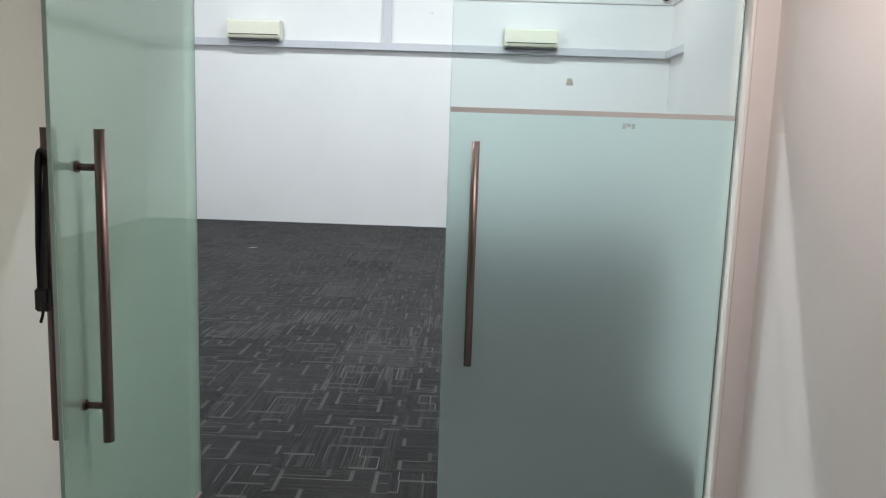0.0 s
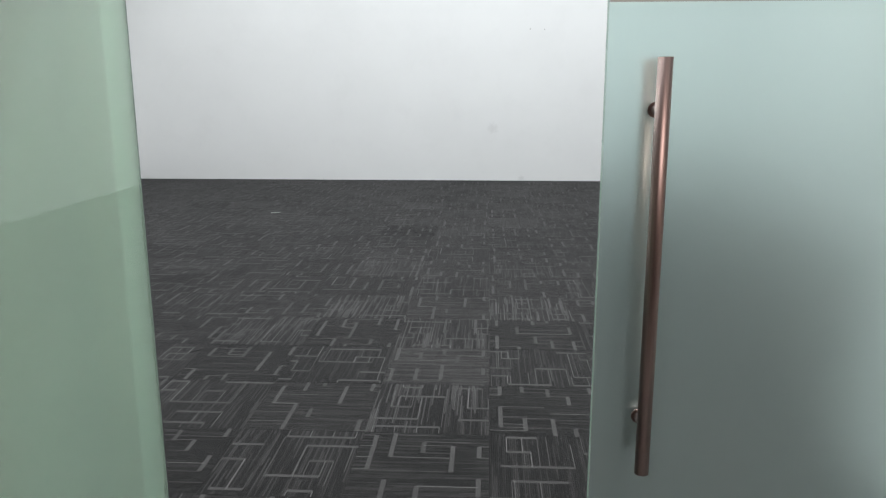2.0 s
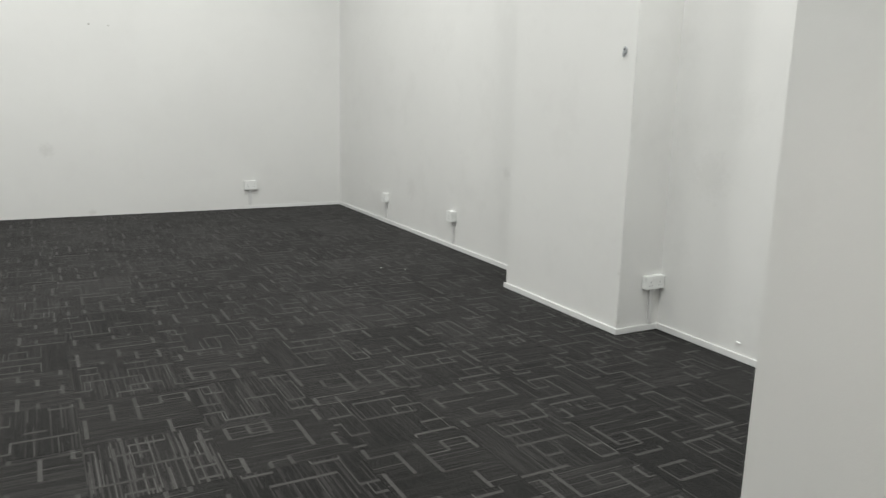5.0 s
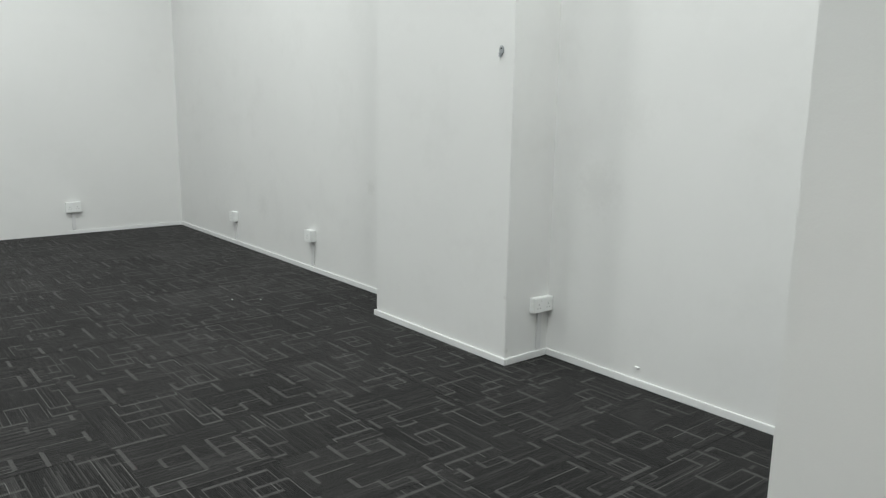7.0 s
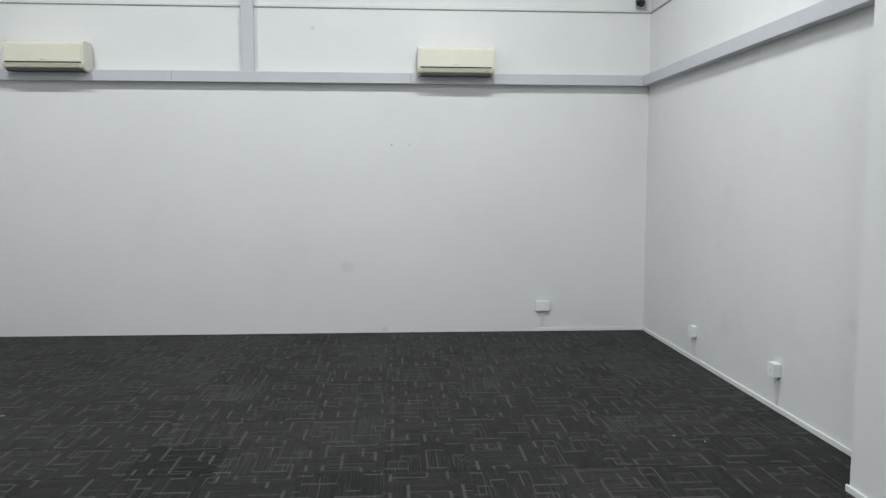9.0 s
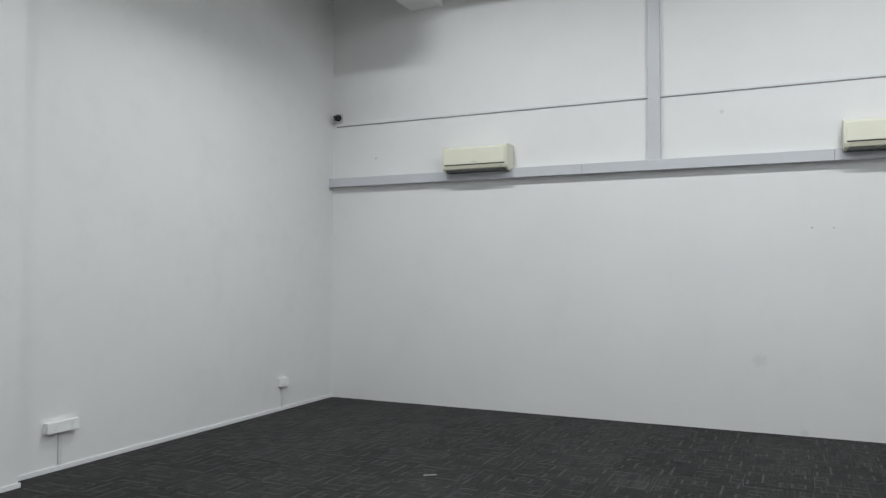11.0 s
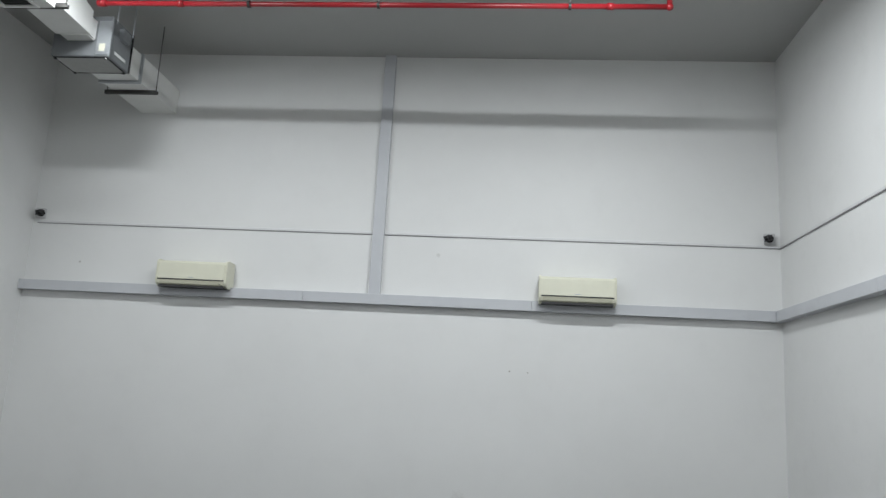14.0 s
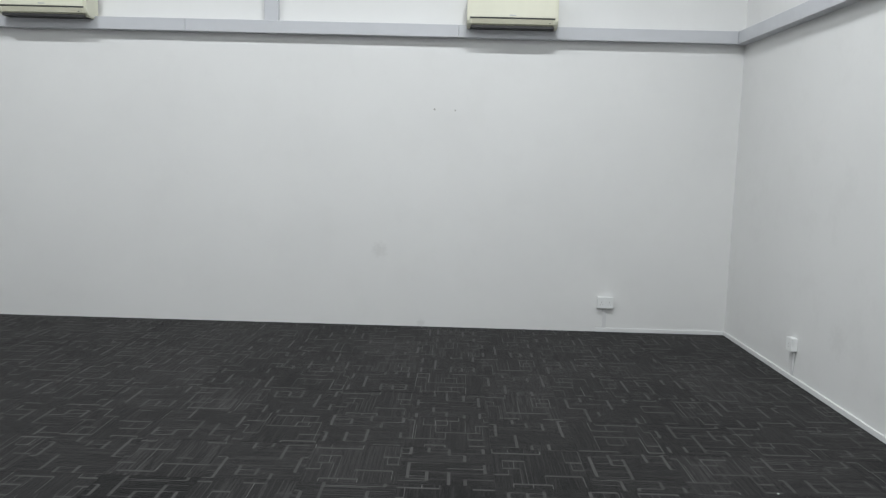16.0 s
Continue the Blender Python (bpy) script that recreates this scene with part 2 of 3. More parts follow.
# ---- building blocks ----
def box(bm, x0, x1, y0, y1, z0, z1, bevel=0.0, segments=2):
    vs = [bm.verts.new((x, y, z)) for x in (x0, x1) for y in (y0, y1) for z in (z0, z1)]
    faces = [bm.faces.new([vs[i] for i in f]) for f in ((0, 1, 3, 2), (4, 6, 7, 5), (0, 4, 5, 1), (2, 3, 7, 6), (0, 2, 6, 4), (1, 5, 7, 3))]
    if bevel:
        edges = {e for f in faces for e in f.edges}
        bmesh.ops.bevel(bm, geom=list(edges), offset=bevel, segments=segments, affect="EDGES", clamp_overlap=True)
    return bm


def rod(bm, a, b, r, sides=16, r2=None):
    a, b = Vector(a), Vector(b)
    d = b - a
    m = Matrix.Translation((a + b) / 2) @ d.to_track_quat("Z", "Y").to_matrix().to_4x4()
    bmesh.ops.create_cone(bm, cap_ends=True, segments=sides, radius1=r, radius2=r if r2 is None else r2, depth=d.length, matrix=m)
    return bm


def profile_x(bm, pts, x0, x1):
    """A closed (y, z) outline drawn out along x."""
    a = [bm.verts.new((x0, y, z)) for y, z in pts]
    b = [bm.verts.new((x1, y, z)) for y, z in pts]
    k = len(pts)
    for i in range(k):
        bm.faces.new((a[i], a[(i + 1) % k], b[(i + 1) % k], b[i]))
    bm.faces.new(list(reversed(a)))
    bm.faces.new(b)
    return bm


def mesh_ob(name, bm, mat, smooth=False):
    bmesh.ops.recalc_face_normals(bm, faces=bm.faces[:])
    me = bpy.data.meshes.new(name)
    bm.to_mesh(me)
    bm.free()
    me.materials.append(mat)
    if smooth:
        for p in me.polygons:
            p.use_smooth = len(p.vertices) == 4
    return new(name, me)


def part(name, bm, mat, parent, label="", smooth=False):
    ob = mesh_ob(name, bm, mat, smooth)
    ob.parent = parent
    return tagged(ob, label) if label else ob


def thing(name, m, label, category, group=""):
    ob = new(name)
    ob.empty_display_size = 0.1
    ob.matrix_basis = m
    return tagged(ob, label, category, group)


def setting(name, bm, mat, label, category):
    return tagged(mesh_ob(name, bm, mat), label, category, kind="structure")


B = bmesh.new

# ---- structure ----
LEFT, RIGHT, BACK, TOP = -5.16, 3.405, 11.5, 5.715
R2, PIER_X, PIER_Y0, PIER_Y1 = 3.405, 3.065, 5.685, 6.964
LP_X, LP_Y = -4.985, 6.945
DOOR_Y, JAMB_L, JAMB_R, DOOR_TOP = 2.1, -0.727, 1.222, 2.1
RET_X, RET_Y = 1.35, 3.30
CL, CR, CY, CTOP = -1.06, 1.325, -6.5, 2.6

setting("wall_back", box(B(), LEFT - 0.2, RIGHT + 0.5, BACK, BACK + 0.2, -0.1, TOP + 0.1), M_BACK, "tall plain white painted back wall with faint smudges", "wall")
setting("wall_right", box(B(), RIGHT, R2 + 0.25, PIER_Y1 - 0.01, BACK, -0.1, TOP + 0.1), M_SIDE, "white painted side wall with low skirting", "wall")
setting("pier_right", box(B(), PIER_X, R2 + 0.25, PIER_Y0, PIER_Y1, -0.1, TOP + 0.1, 0.004), M_SIDE, "white painted wall pier with a chipped corner", "pier")
setting("wall_right_near", box(B(), R2, R2 + 0.25, RET_Y - 0.01, PIER_Y0 + 0.01, -0.1, TOP + 0.1), M_SIDE, "white painted recessed side wall with scuffs", "wall")
setting("wall_return", box(B(), RET_X, R2 + 0.25, DOOR_Y + 0.1, RET_Y, -0.1, TOP + 0.1, 0.004), M_SIDE, "white painted return wall beside the glass doors", "wall")
setting("wall_left", box(B(), LEFT - 0.2, LEFT, LP_Y - 0.01, BACK, -0.1, TOP + 0.1), M_SIDE, "white painted side wall with low skirting", "wall")
setting("pier_left", box(B(), LEFT - 0.2, LP_X, DOOR_Y, LP_Y, -0.1, TOP + 0.1, 0.004), M_SIDE, "white painted wall stepping slightly into the room", "wall")
setting("wall_front_left", box(B(), LEFT - 0.2, JAMB_L - 0.075, DOOR_Y - 0.06, DOOR_Y + 0.012, -0.1, TOP + 0.1), M_SIDE, "white painted front wall beside the doorway", "wall")
setting("wall_front_right", box(B(), JAMB_R + 0.018, R2 + 0.25, DOOR_Y - 0.06, DOOR_Y + 0.1, -0.1, TOP + 0.1, 0.003), M_CORR, "beige painted wall end beside the doorway", "wall")
setting("wall_over_door", box(B(), JAMB_L - 0.075, JAMB_R + 0.017, DOOR_Y - 0.058, DOOR_Y + 0.098, DOOR_TOP + 0.03, TOP + 0.1), M_SIDE, "white painted wall above the glass doors", "wall")
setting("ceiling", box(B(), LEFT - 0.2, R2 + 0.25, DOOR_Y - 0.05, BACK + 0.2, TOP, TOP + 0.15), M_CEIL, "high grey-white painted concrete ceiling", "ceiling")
setting("corridor_wall_right", box(B(), CR, CR + 0.15, CY, DOOR_Y - 0.06, -0.1, CTOP + 0.1), M_CORR, "pinkish beige painted corridor wall", "wall")
setting("corridor_wall_left", box(B(), CL - 0.15, CL, CY, DOOR_Y - 0.06, -0.1, CTOP + 0.1), M_CORR, "beige painted corridor wall", "wall")
setting("corridor_wall_end", box(B(), CL - 0.15, CR + 0.15, CY - 0.15, CY, -0.1, CTOP + 0.1), M_CORR, "beige painted corridor end wall", "wall")
setting("corridor_ceiling", box(B(), CL - 0.15, CR + 0.15, CY - 0.15, DOOR_Y - 0.06, CTOP, CTOP + 0.1), M_CEIL, "plain white corridor ceiling", "ceiling")
setting("corridor_floor", box(B(), CL - 0.15, CR + 0.15, CY - 0.15, DOOR_Y - 0.06, -0.1, 0.0), M_VINYL, "grey vinyl corridor floor", "floor")
floor = setting("floor", box(B(), LEFT - 0.1, R2 + 0.1, DOOR_Y - 0.06, BACK + 0.1, -0.1, -0.006), M_SLOT, "dark grey patterned carpet tile floor", "floor")


def skirting(name, x0, x1, y0, y1, label="low white painted skirting board"):
    setting(name, box(B(), x0, x1, y0, y1, 0.0, 0.04, 0.003), M_SKIRT, label, "skirting")


skirting("baseboard_back", 2.155, RIGHT, BACK - 0.012, BACK, "short low white skirting board in the corner")
skirting("baseboard_right", RIGHT - 0.014, RIGHT, PIER_Y1, BACK - 0.012)
skirting("baseboard_pier_front", PIER_X - 0.014, PIER_X, PIER_Y0 - 0.014, PIER_Y1 + 0.014)
skirting("baseboard_pier_side", PIER_X, R2 - 0.014, PIER_Y0 - 0.014, PIER_Y0)
skirting("baseboard_right_near", R2 - 0.014, R2, RET_Y, PIER_Y0 - 0.001)
skirting("baseboard_return", RET_X, R2 - 0.014, RET_Y, RET_Y + 0.014)
skirting("baseboard_left", LEFT, LEFT + 0.014, LP_Y, BACK)
skirting("baseboard_left_near", LP_X, LP_X + 0.014, DOOR_Y + 0.026, LP_Y + 0.01)
skirting("baseboard_front_left", LP_X + 0.014, JAMB_L - 0.075, DOOR_Y + 0.012, DOOR_Y + 0.026)

# door frame: slim cream posts and head
setting("door_frame_right", box(B(), JAMB_R + 0.005, JAMB_R + 0.017, DOOR_Y - 0.066, DOOR_Y + 0.1, 0.0, DOOR_TOP + 0.03, 0.002), M_JAMB, "slim cream painted door jamb", "door frame")
setting("door_frame_left", box(B(), JAMB_L - 0.075, JAMB_L - 0.008, DOOR_Y - 0.085, DOOR_Y + 0.01, 0.0, DOOR_TOP + 0.03, 0.002), M_JAMB, "slim cream painted door jamb", "door frame")
setting("door_frame_head", box(B(), JAMB_L - 0.006, JAMB_R + 0.006, DOOR_Y - 0.066, DOOR_Y + 0.1, DOOR_TOP + 0.008, DOOR_TOP + 0.03, 0.002), M_JAMB, "slim cream painted door head", "door frame")


# ---- glass doors ----
def handle(parent, x, side, name="pull_handle"):
    """Tubular pull handle on two stand-offs, on one side of a leaf that lies along local x."""
    y = side * 0.068
    bm = B()
    rod(bm, (x, y, 0.593), (x, y, 1.411), 0.0142, 24)
    h = part(name, bm, M_STEEL, parent, "brushed steel tubular pull handle", True)
    for z in (0.69, 1.315):
        bm = B()
        rod(bm, (x, side * 0.007, z), (x, y, z), 0.0095, 16)
        rod(bm, (x, side * 0.0065, z), (x, side * 0.011, z), 0.015, 20)
        part("stand_off", bm, M_STEEL, h, "", True)
    return h


def glass_leaf(name, m, width, film_top, film_mat, label):
    """A frameless glass leaf along local x from its pivot, with film up to film_top."""
    d = tagged(thing(name, m, label, "door"), kind="structure")
    g = part("film_glass", box(B(), 0.0, width, -0.006, 0.006, 0.012, film_top), film_mat, d, "frosted film glass")
    g.visible_shadow = False
    if film_top < DOOR_TOP - 0.1:
        c = part("clear_glass", box(B(), 0.0, width, -0.006, 0.006, film_top + 0.0005, DOOR_TOP), M_CLEAR, d, "clear upper glass")
        c.visible_shadow = False
        part("film_edge", box(B(), 0.001, width - 0.001, 0.0062, 0.0085, film_top - 0.012, film_top + 0.006), M_TAPE, d, "beige film edge strip")
    part("edge_polish", box(B(), width + 0.0002, width + 0.0016, -0.0055, 0.0055, 0.012, DOOR_TOP), M_EDGE, d, "green polished glass edge")
    part("hinge_seal", box(B(), -0.0042, -0.0004, -0.0055, 0.0055, 0.03, DOOR_TOP - 0.1), M_SEAL, d, "dark green hinge-side seal")
    for z0, z1 in ((0.003, 0.028), (DOOR_TOP - 0.09, DOOR_TOP + 0.004)):
        part("pivot_patch", box(B(), 0.0, 0.12, -0.014, 0.014, z0, z1, 0.003), M_STEEL, d, "steel pivot patch")
    return d


RIGHT_W, LEFT_W = 1.013, 0.975
door_1 = glass_leaf("door_1", pose(JAMB_R - 0.003, DOOR_Y, 0, 0, 0, 180), RIGHT_W, 1.524, M_FROST_R, "closed frameless glass door with frosted film below clear glass")
handle(door_1, RIGHT_W - 0.095, 1)
handle(door_1, RIGHT_W - 0.095, -1)
bm = box(B(), 0.578, 0.606, 0.0064, 0.0072, 1.617, 1.642)
for v in bm.verts:
    if v.co.z > 1.63:
        v.co.x = 0.594 + (v.co.x - 0.592) * 0.55
part("residue", bm, M_RESIDUE, door_1, "old sticker residue")
bm = B()
for x0, x1, z0, z1 in ((0.352, 0.364, 1.472, 1.49), (0.366, 0.382, 1.478, 1.49), (0.384, 0.396, 1.472, 1.489)):
    box(bm, x0, x1, 0.0064, 0.0068, z0, z1)
part("residue", bm, M_RESIDUE_2, door_1, "faint old sticker residue")
door_2 = glass_leaf("door_2", pose(JAMB_L + 0.006, DOOR_Y - 0.01, 0, 0, 0, -90), LEFT_W, DOOR_TOP, M_FROST_L, "open frameless glass door with greenish frosted film")
handle(door_2, LEFT_W - 0.11, 1)
handle(door_2, LEFT_W - 0.11, -1)

# strap hung on the far handle of the open door
strap = thing("lanyard", pose(JAMB_L + 0.006 - 0.068, DOOR_Y - 0.01 - LEFT_W + 0.11, 1.34), "black cord lanyard hanging on the steel door handle", "lanyard")


def cord(points, r, parent, name):
    cu = bpy.data.curves.new(name, "CURVE")
    cu.dimensions, cu.bevel_depth, cu.bevel_resolution = "3D", r, 2
    sp = cu.splines.new("NURBS")
    sp.points.add(len(points) - 1)
    for p, q in zip(sp.points, points):
        p.co = (*q, 1)
    sp.use_endpoint_u, sp.order_u = True, 3
    tmp = bpy.data.objects.new(name, cu)
    me = bpy.data.meshes.new_from_object(tmp)
    bpy.data.objects.remove(tmp)
    me.materials.append(M_STRAP)
    ob = new(name, me)
    ob.parent = parent
    return ob


cord([(0.022, -0.02, -0.01), (0.0, -0.021, 0.02), (-0.012, -0.02, 0.0), (-0.014, -0.022, -0.12), (-0.019, -0.022, -0.25), (-0.016, -0.024, -0.335)], 0.0085, strap, "loop")
cord([(0.022, -0.02, -0.01), (0.012, -0.024, -0.03), (0.002, -0.026, -0.16), (-0.004, -0.026, -0.26), (-0.008, -0.026, -0.335)], 0.0085, strap, "loop")
part("clasp", box(B(), -0.03, 0.006, -0.034, -0.016, -0.395, -0.335, 0.004), M_BLACK, strap, "black plastic clasp")
cord([(-0.012, -0.025, -0.39), (-0.014, -0.025, -0.41), (-0.02, -0.025, -0.425)], 0.004, strap, "tail")


# ---- room services on the walls ----
def trunk_piece(bm, x0, x1, y0, y1, z0, z1):
    return box(bm, x0, x1, y0, y1, z0, z1, 0.003, 1)


TZ0, TZ1, TD = 2.746, 2.86, 0.095
trunk = thing("cable_trunking", pose(0, 0, 0), "grey plastic cable trunking run along the walls", "trunking")
cuts = [LEFT + 0.002, -1.785, 0.747, RIGHT - TD]
for a, b in zip(cuts, cuts[1:]):
    part("back_length", trunk_piece(B(), a, b - 0.0025, BACK - TD, BACK, TZ0, TZ1), M_GREY, trunk)
part("corner_length", trunk_piece(B(), RIGHT - TD, RIGHT, PIER_Y1 + 2.2, BACK, TZ0, TZ1), M_GREY, trunk)
part("side_length", trunk_piece(B(), RIGHT - TD, RIGHT, PIER_Y1 + 0.001, PIER_Y1 + 2.1975, TZ0, TZ1), M_GREY, trunk)
VX0, VX1 = -1.06, -0.93
part("riser", trunk_piece(B(), VX0, VX1, BACK - 0.055, BACK, TZ1 + 0.001, TOP), M_GREY, trunk)

conduit = thing("cable_conduit", pose(0, 0, 0), "thin grey surface conduit run along the white walls", "conduit")
for name, a in (("back_run", (LEFT + 0.06, VX0, BACK - 0.014, BACK)), ("back_run", (VX1, RIGHT, BACK - 0.014, BACK)), ("side_run", (RIGHT - 0.014, RIGHT, PIER_Y1, BACK - 0.014))):
    part(name, box(B(), a[0], a[1], a[2], a[3], 3.553, 3.58, 0.003, 1), M_CABLE_CLIP, conduit)
    shift = 0.004
    part("cable", box(B(), a[0], a[1], a[2] + shift, a[3], 3.5445, 3.5528, 0.002, 1), M_CABLE, conduit, "dark thin cable")


def air_conditioner():
    ac = thing("air_conditioner", pose(0, 0, 0), "aged ivory split air conditioner on the wall", "air conditioner", "wall air conditioners")
    w, h, d = 0.818, 0.29, 0.235
    body = [(0, 0), (-d + 0.07, 0.0), (-d + 0.016, 0.026), (-d, 0.058), (-d, h - 0.035), (-d + 0.012, h - 0.01), (-d + 0.036, h), (0, h)]
    bm = profile_x(B(), body, -w / 2 + 0.024, w / 2 - 0.024)
    part("body", bm, M_IVORY, ac)
    for s in (-1, 1):
        pts = [(0, -0.003), (-d + 0.067, -0.003), (-d + 0.011, 0.024), (-d - 0.007, 0.058), (-d - 0.007, h - 0.02), (-d + 0.002, h - 0.002), (-d + 0.02, h + 0.01), (-d + 0.045, h + 0.014), (0, h + 0.014)]
        bm = profile_x(B(), pts, s * (w / 2 - 0.024), s * w / 2)
        bmesh.ops.bevel(bm, geom=bm.edges[:], offset=0.006, segments=2, affect="EDGES", clamp_overlap=True)
        part("end_cap", bm, M_IVORY, ac)
    part("front_panel", box(B(), -w / 2 + 0.026, w / 2 - 0.026, -d - 0.008, -d + 0.001, 0.082, h - 0.03, 0.003), M_IVORY, ac)
    # solid dark strip paints the shade line under the front panel
    part("groove", box(B(), -w / 2 + 0.028, w / 2 - 0.028, -d - 0.0085, -d + 0.01, 0.0705, 0.0815), M_SLOT, ac, "dark strip for the shade in the groove")
    bm = profile_x(B(), [(-d - 0.006, 0.07), (-d + 0.004, 0.07), (-d + 0.052, 0.012), (-d + 0.044, 0.004), (-d + 0.008, 0.028)], -w / 2 + 0.045, w / 2 - 0.045)
    part("louvre_flap", bm, M_IVORY_D, ac, "darker ivory louvre flap")
    # dark sheet and strip paint the shade on the underside and below the flap
    part("outlet", box(B(), -w / 2 + 0.03, w / 2 - 0.03, -d + 0.046, -0.01, -0.0055, -0.0005), M_SLOT, ac, "dark sheet for the shaded outlet underside")
    part("outlet_shade_strip", box(B(), -w / 2 + 0.034, w / 2 - 0.034, -d + 0.02, -d + 0.0455, -0.006, 0.015), M_SLOT, ac, "dark strip for the shade below the flap")
    bm = B()
    rod(bm, (w / 2 - 0.075, -d + 0.02, 0.045), (w / 2 - 0.075, -d + 0.004, 0.04), 0.008, 12)
    part("indicator", bm, M_SLOT, ac)
    part("badge", box(B(), -0.03, 0.03, -d - 0.0095, -d - 0.008, 0.098, 0.105), M_GALV, ac, "small grey badge")
    part("fixing_plate", box(B(), -w / 2 + 0.05, w / 2 - 0.05, 0.0, 0.012, 0.03, h - 0.02), M_GALV, ac)
    return ac


ac1 = air_conditioner()
ac1.matrix_basis = pose(1.228, BACK - 0.0125, 2.824)
copy_thing(ac1, pose(-3.035, BACK - 0.0125, 2.834))


def socket(name, m, w, gangs, drop, label, h=0.088, d=0.042):
    """A surface box that faces local -y, with its cable cover down to the floor."""
    s = thing(name, m, label, "socket", "wall sockets")
    part("back_box", box(B(), -w / 2, w / 2, -d + 0.008, 0, -h / 2, h / 2, 0.004), M_WHITE, s)
    part("face_plate", box(B(), -w / 2 - 0.001, w / 2 + 0.001, -d, -d + 0.0075, -h / 2 - 0.001, h / 2 + 0.001, 0.003), M_WHITE, s)
    for g in range(gangs):
        cx = (g - (gangs - 1) / 2) * w / gangs
        bm = B()
        for px, pz, a, b in ((0, 0.004, 0.0035, 0.006), (-0.011, -0.018, 0.005, 0.003), (0.011, -0.018, 0.005, 0.003)):
            box(bm, cx + px - a, cx + px + a, -d - 0.0006, -d + 0.001, pz - b, pz + b)
        part("pin_slots", bm, M_PIN, s)
        part("switch", box(B(), cx + 0.012, cx + 0.022, -d - 0.004, -d + 0.001, 0.016, 0.032, 0.002), M_WHITE, s)
    part("cable_cover", box(B(), -0.018, 0.018, -0.014, 0, -drop, -h / 2, 0.003), M_CABLE_CLIP, s, "narrow pale grey cable cover")
    return s


socket("wall_socket", pose(2.233, BACK, 0.292), 0.15, 2, 0.292 - 0.05, "white double wall socket with cable cover on the back wall", h=0.108)
socket("wall_socket", pose(RIGHT, 9.99, 0.288, 0, 0, -90), 0.095, 1, 0.238, "white single wall socket with cable cover on the side wall", h=0.1, d=0.05)
socket("wall_socket", pose(RIGHT, 8.425, 0.315, 0, 0, -90), 0.1, 1, 0.265, "white single wall socket with cable cover on the side wall", h=0.1, d=0.06)
socket("wall_socket", pose(3.325, PIER_Y0, 0.322, 0, 0, 0), 0.152, 2, 0.272, "wide white double socket on the pier side", h=0.085)
socket("wall_socket", pose(LEFT, 10.43, 0.335, 0, 0, 90), 0.14, 1, 0.285, "white single wall socket with cable cover on the side wall", h=0.1, d=0.05)
socket("wall_socket", pose(LEFT, 7.43, 0.366, 0, 0, 90), 0.3, 2, 0.316, "wide white twin socket box beside the wall step", h=0.088, d=0.055)


def security_camera(name, m, label):
    c = thing(name, m, label, "security camera", "corner security cameras")
    part("junction_box", box(B(), -0.058, 0.058, -0.05, 0.0, -0.058, 0.058, 0.006), M_BOX, c, "grey square mounting box")
    bm = B()
    rod(bm, (0, -0.05, 0), (0, -0.064, 0), 0.044, 24)
    part("base_ring", bm, M_BLACK, c, "", True)
    bm = B()
    rod(bm, (0, -0.06, 0), (-0.012, -0.085, -0.004), 0.018, 16)
    part("neck", bm, M_BLACK, c, "", True)
    bm = B()
    rod(bm, (0.03, -0.088, 0.006), (-0.052, -0.108, -0.014), 0.034, 20, 0.03)
    part("barrel", bm, M_BLACK, c, "glossy black camera barrel", True)
    bm = B()
    rod(bm, (-0.05, -0.1075, -0.0135), (-0.056, -0.109, -0.015), 0.018, 16)
    part("lens", bm, M_PIN, c, "", True)
    return c


security_camera("security_camera", pose(3.293, BACK, 3.648, 0, 0, -20), "small black security camera on a grey corner box")
security_camera("security_camera", pose(-5.07, BACK, 3.66, 0, 0, 24), "small black security camera on a grey corner box")

hook = thing("wall_hook", pose(PIER_X, 5.783, 1.737, 0, 0, -90), "small grey oval hook plate screwed to the white pier", "wall hook")
bm = B()
rod(bm, (0, -0.006, 0), (0, 0, 0), 0.02, 20)
bmesh.ops.scale(bm, vec=(0.8, 1, 1.25), verts=bm.verts[:])
part("plate", bm, M_GALV, hook, "", True)
part("tongue", box(B(), -0.006, 0.006, -0.02, -0.006, -0.036, -0.012, 0.002), M_GALV, hook)
part("screw", rod(B(), (0, -0.0085, 0.008), (0, -0.006, 0.008), 0.005, 12), M_SLOT, hook)

plug = thing("wall_plug", pose(R2, 5.035, 0.101, 0, 0, -90), "small torn white wall plug above the skirting", "wall plug")
bm = B()
rod(bm, (0, -0.008, 0), (0, 0, 0), 0.007, 10, 0.011)
bmesh.ops.scale(bm, vec=(1.6, 1, 0.6), verts=bm.verts[:])
part("stub", bm, M_WHITE, plug)


# ---- ceiling services ----
def bar_frame(bm, x0, x1, y0, y1, z0, z1, t):
    box(bm, x0, x1, y0, y0 + t, z0, z1)
    box(bm, x0, x1, y1 - t, y1, z0, z1)
    box(bm, x0, x0 + t, y0 + t, y1 - t, z0, z1)
    box(bm, x1 - t, x1, y0 + t, y1 - t, z0, z1)
    return bm


DX0, DX1, DZ = -4.02, -3.56, 4.885
duct = thing("ventilation_duct", pose(0, 0, 0), "white clad rectangular ventilation duct hung below the ceiling", "duct")
part("rear_duct", box(B(), DX0 + 0.02, DX1, 10.141, BACK - 0.001, DZ + 0.06, DZ + 0.36, 0.004), M_DUCT, duct)
part("flange", box(B(), DX0 + 0.01, DX1 + 0.02, 10.52, 10.56, DZ + 0.035, DZ + 0.375, 0.004), M_GALV, duct)
bm = B()
box(bm, DX0 + 0.08, DX1 - 0.03, 8.96, 9.6, DZ + 0.13, DZ + 0.37)
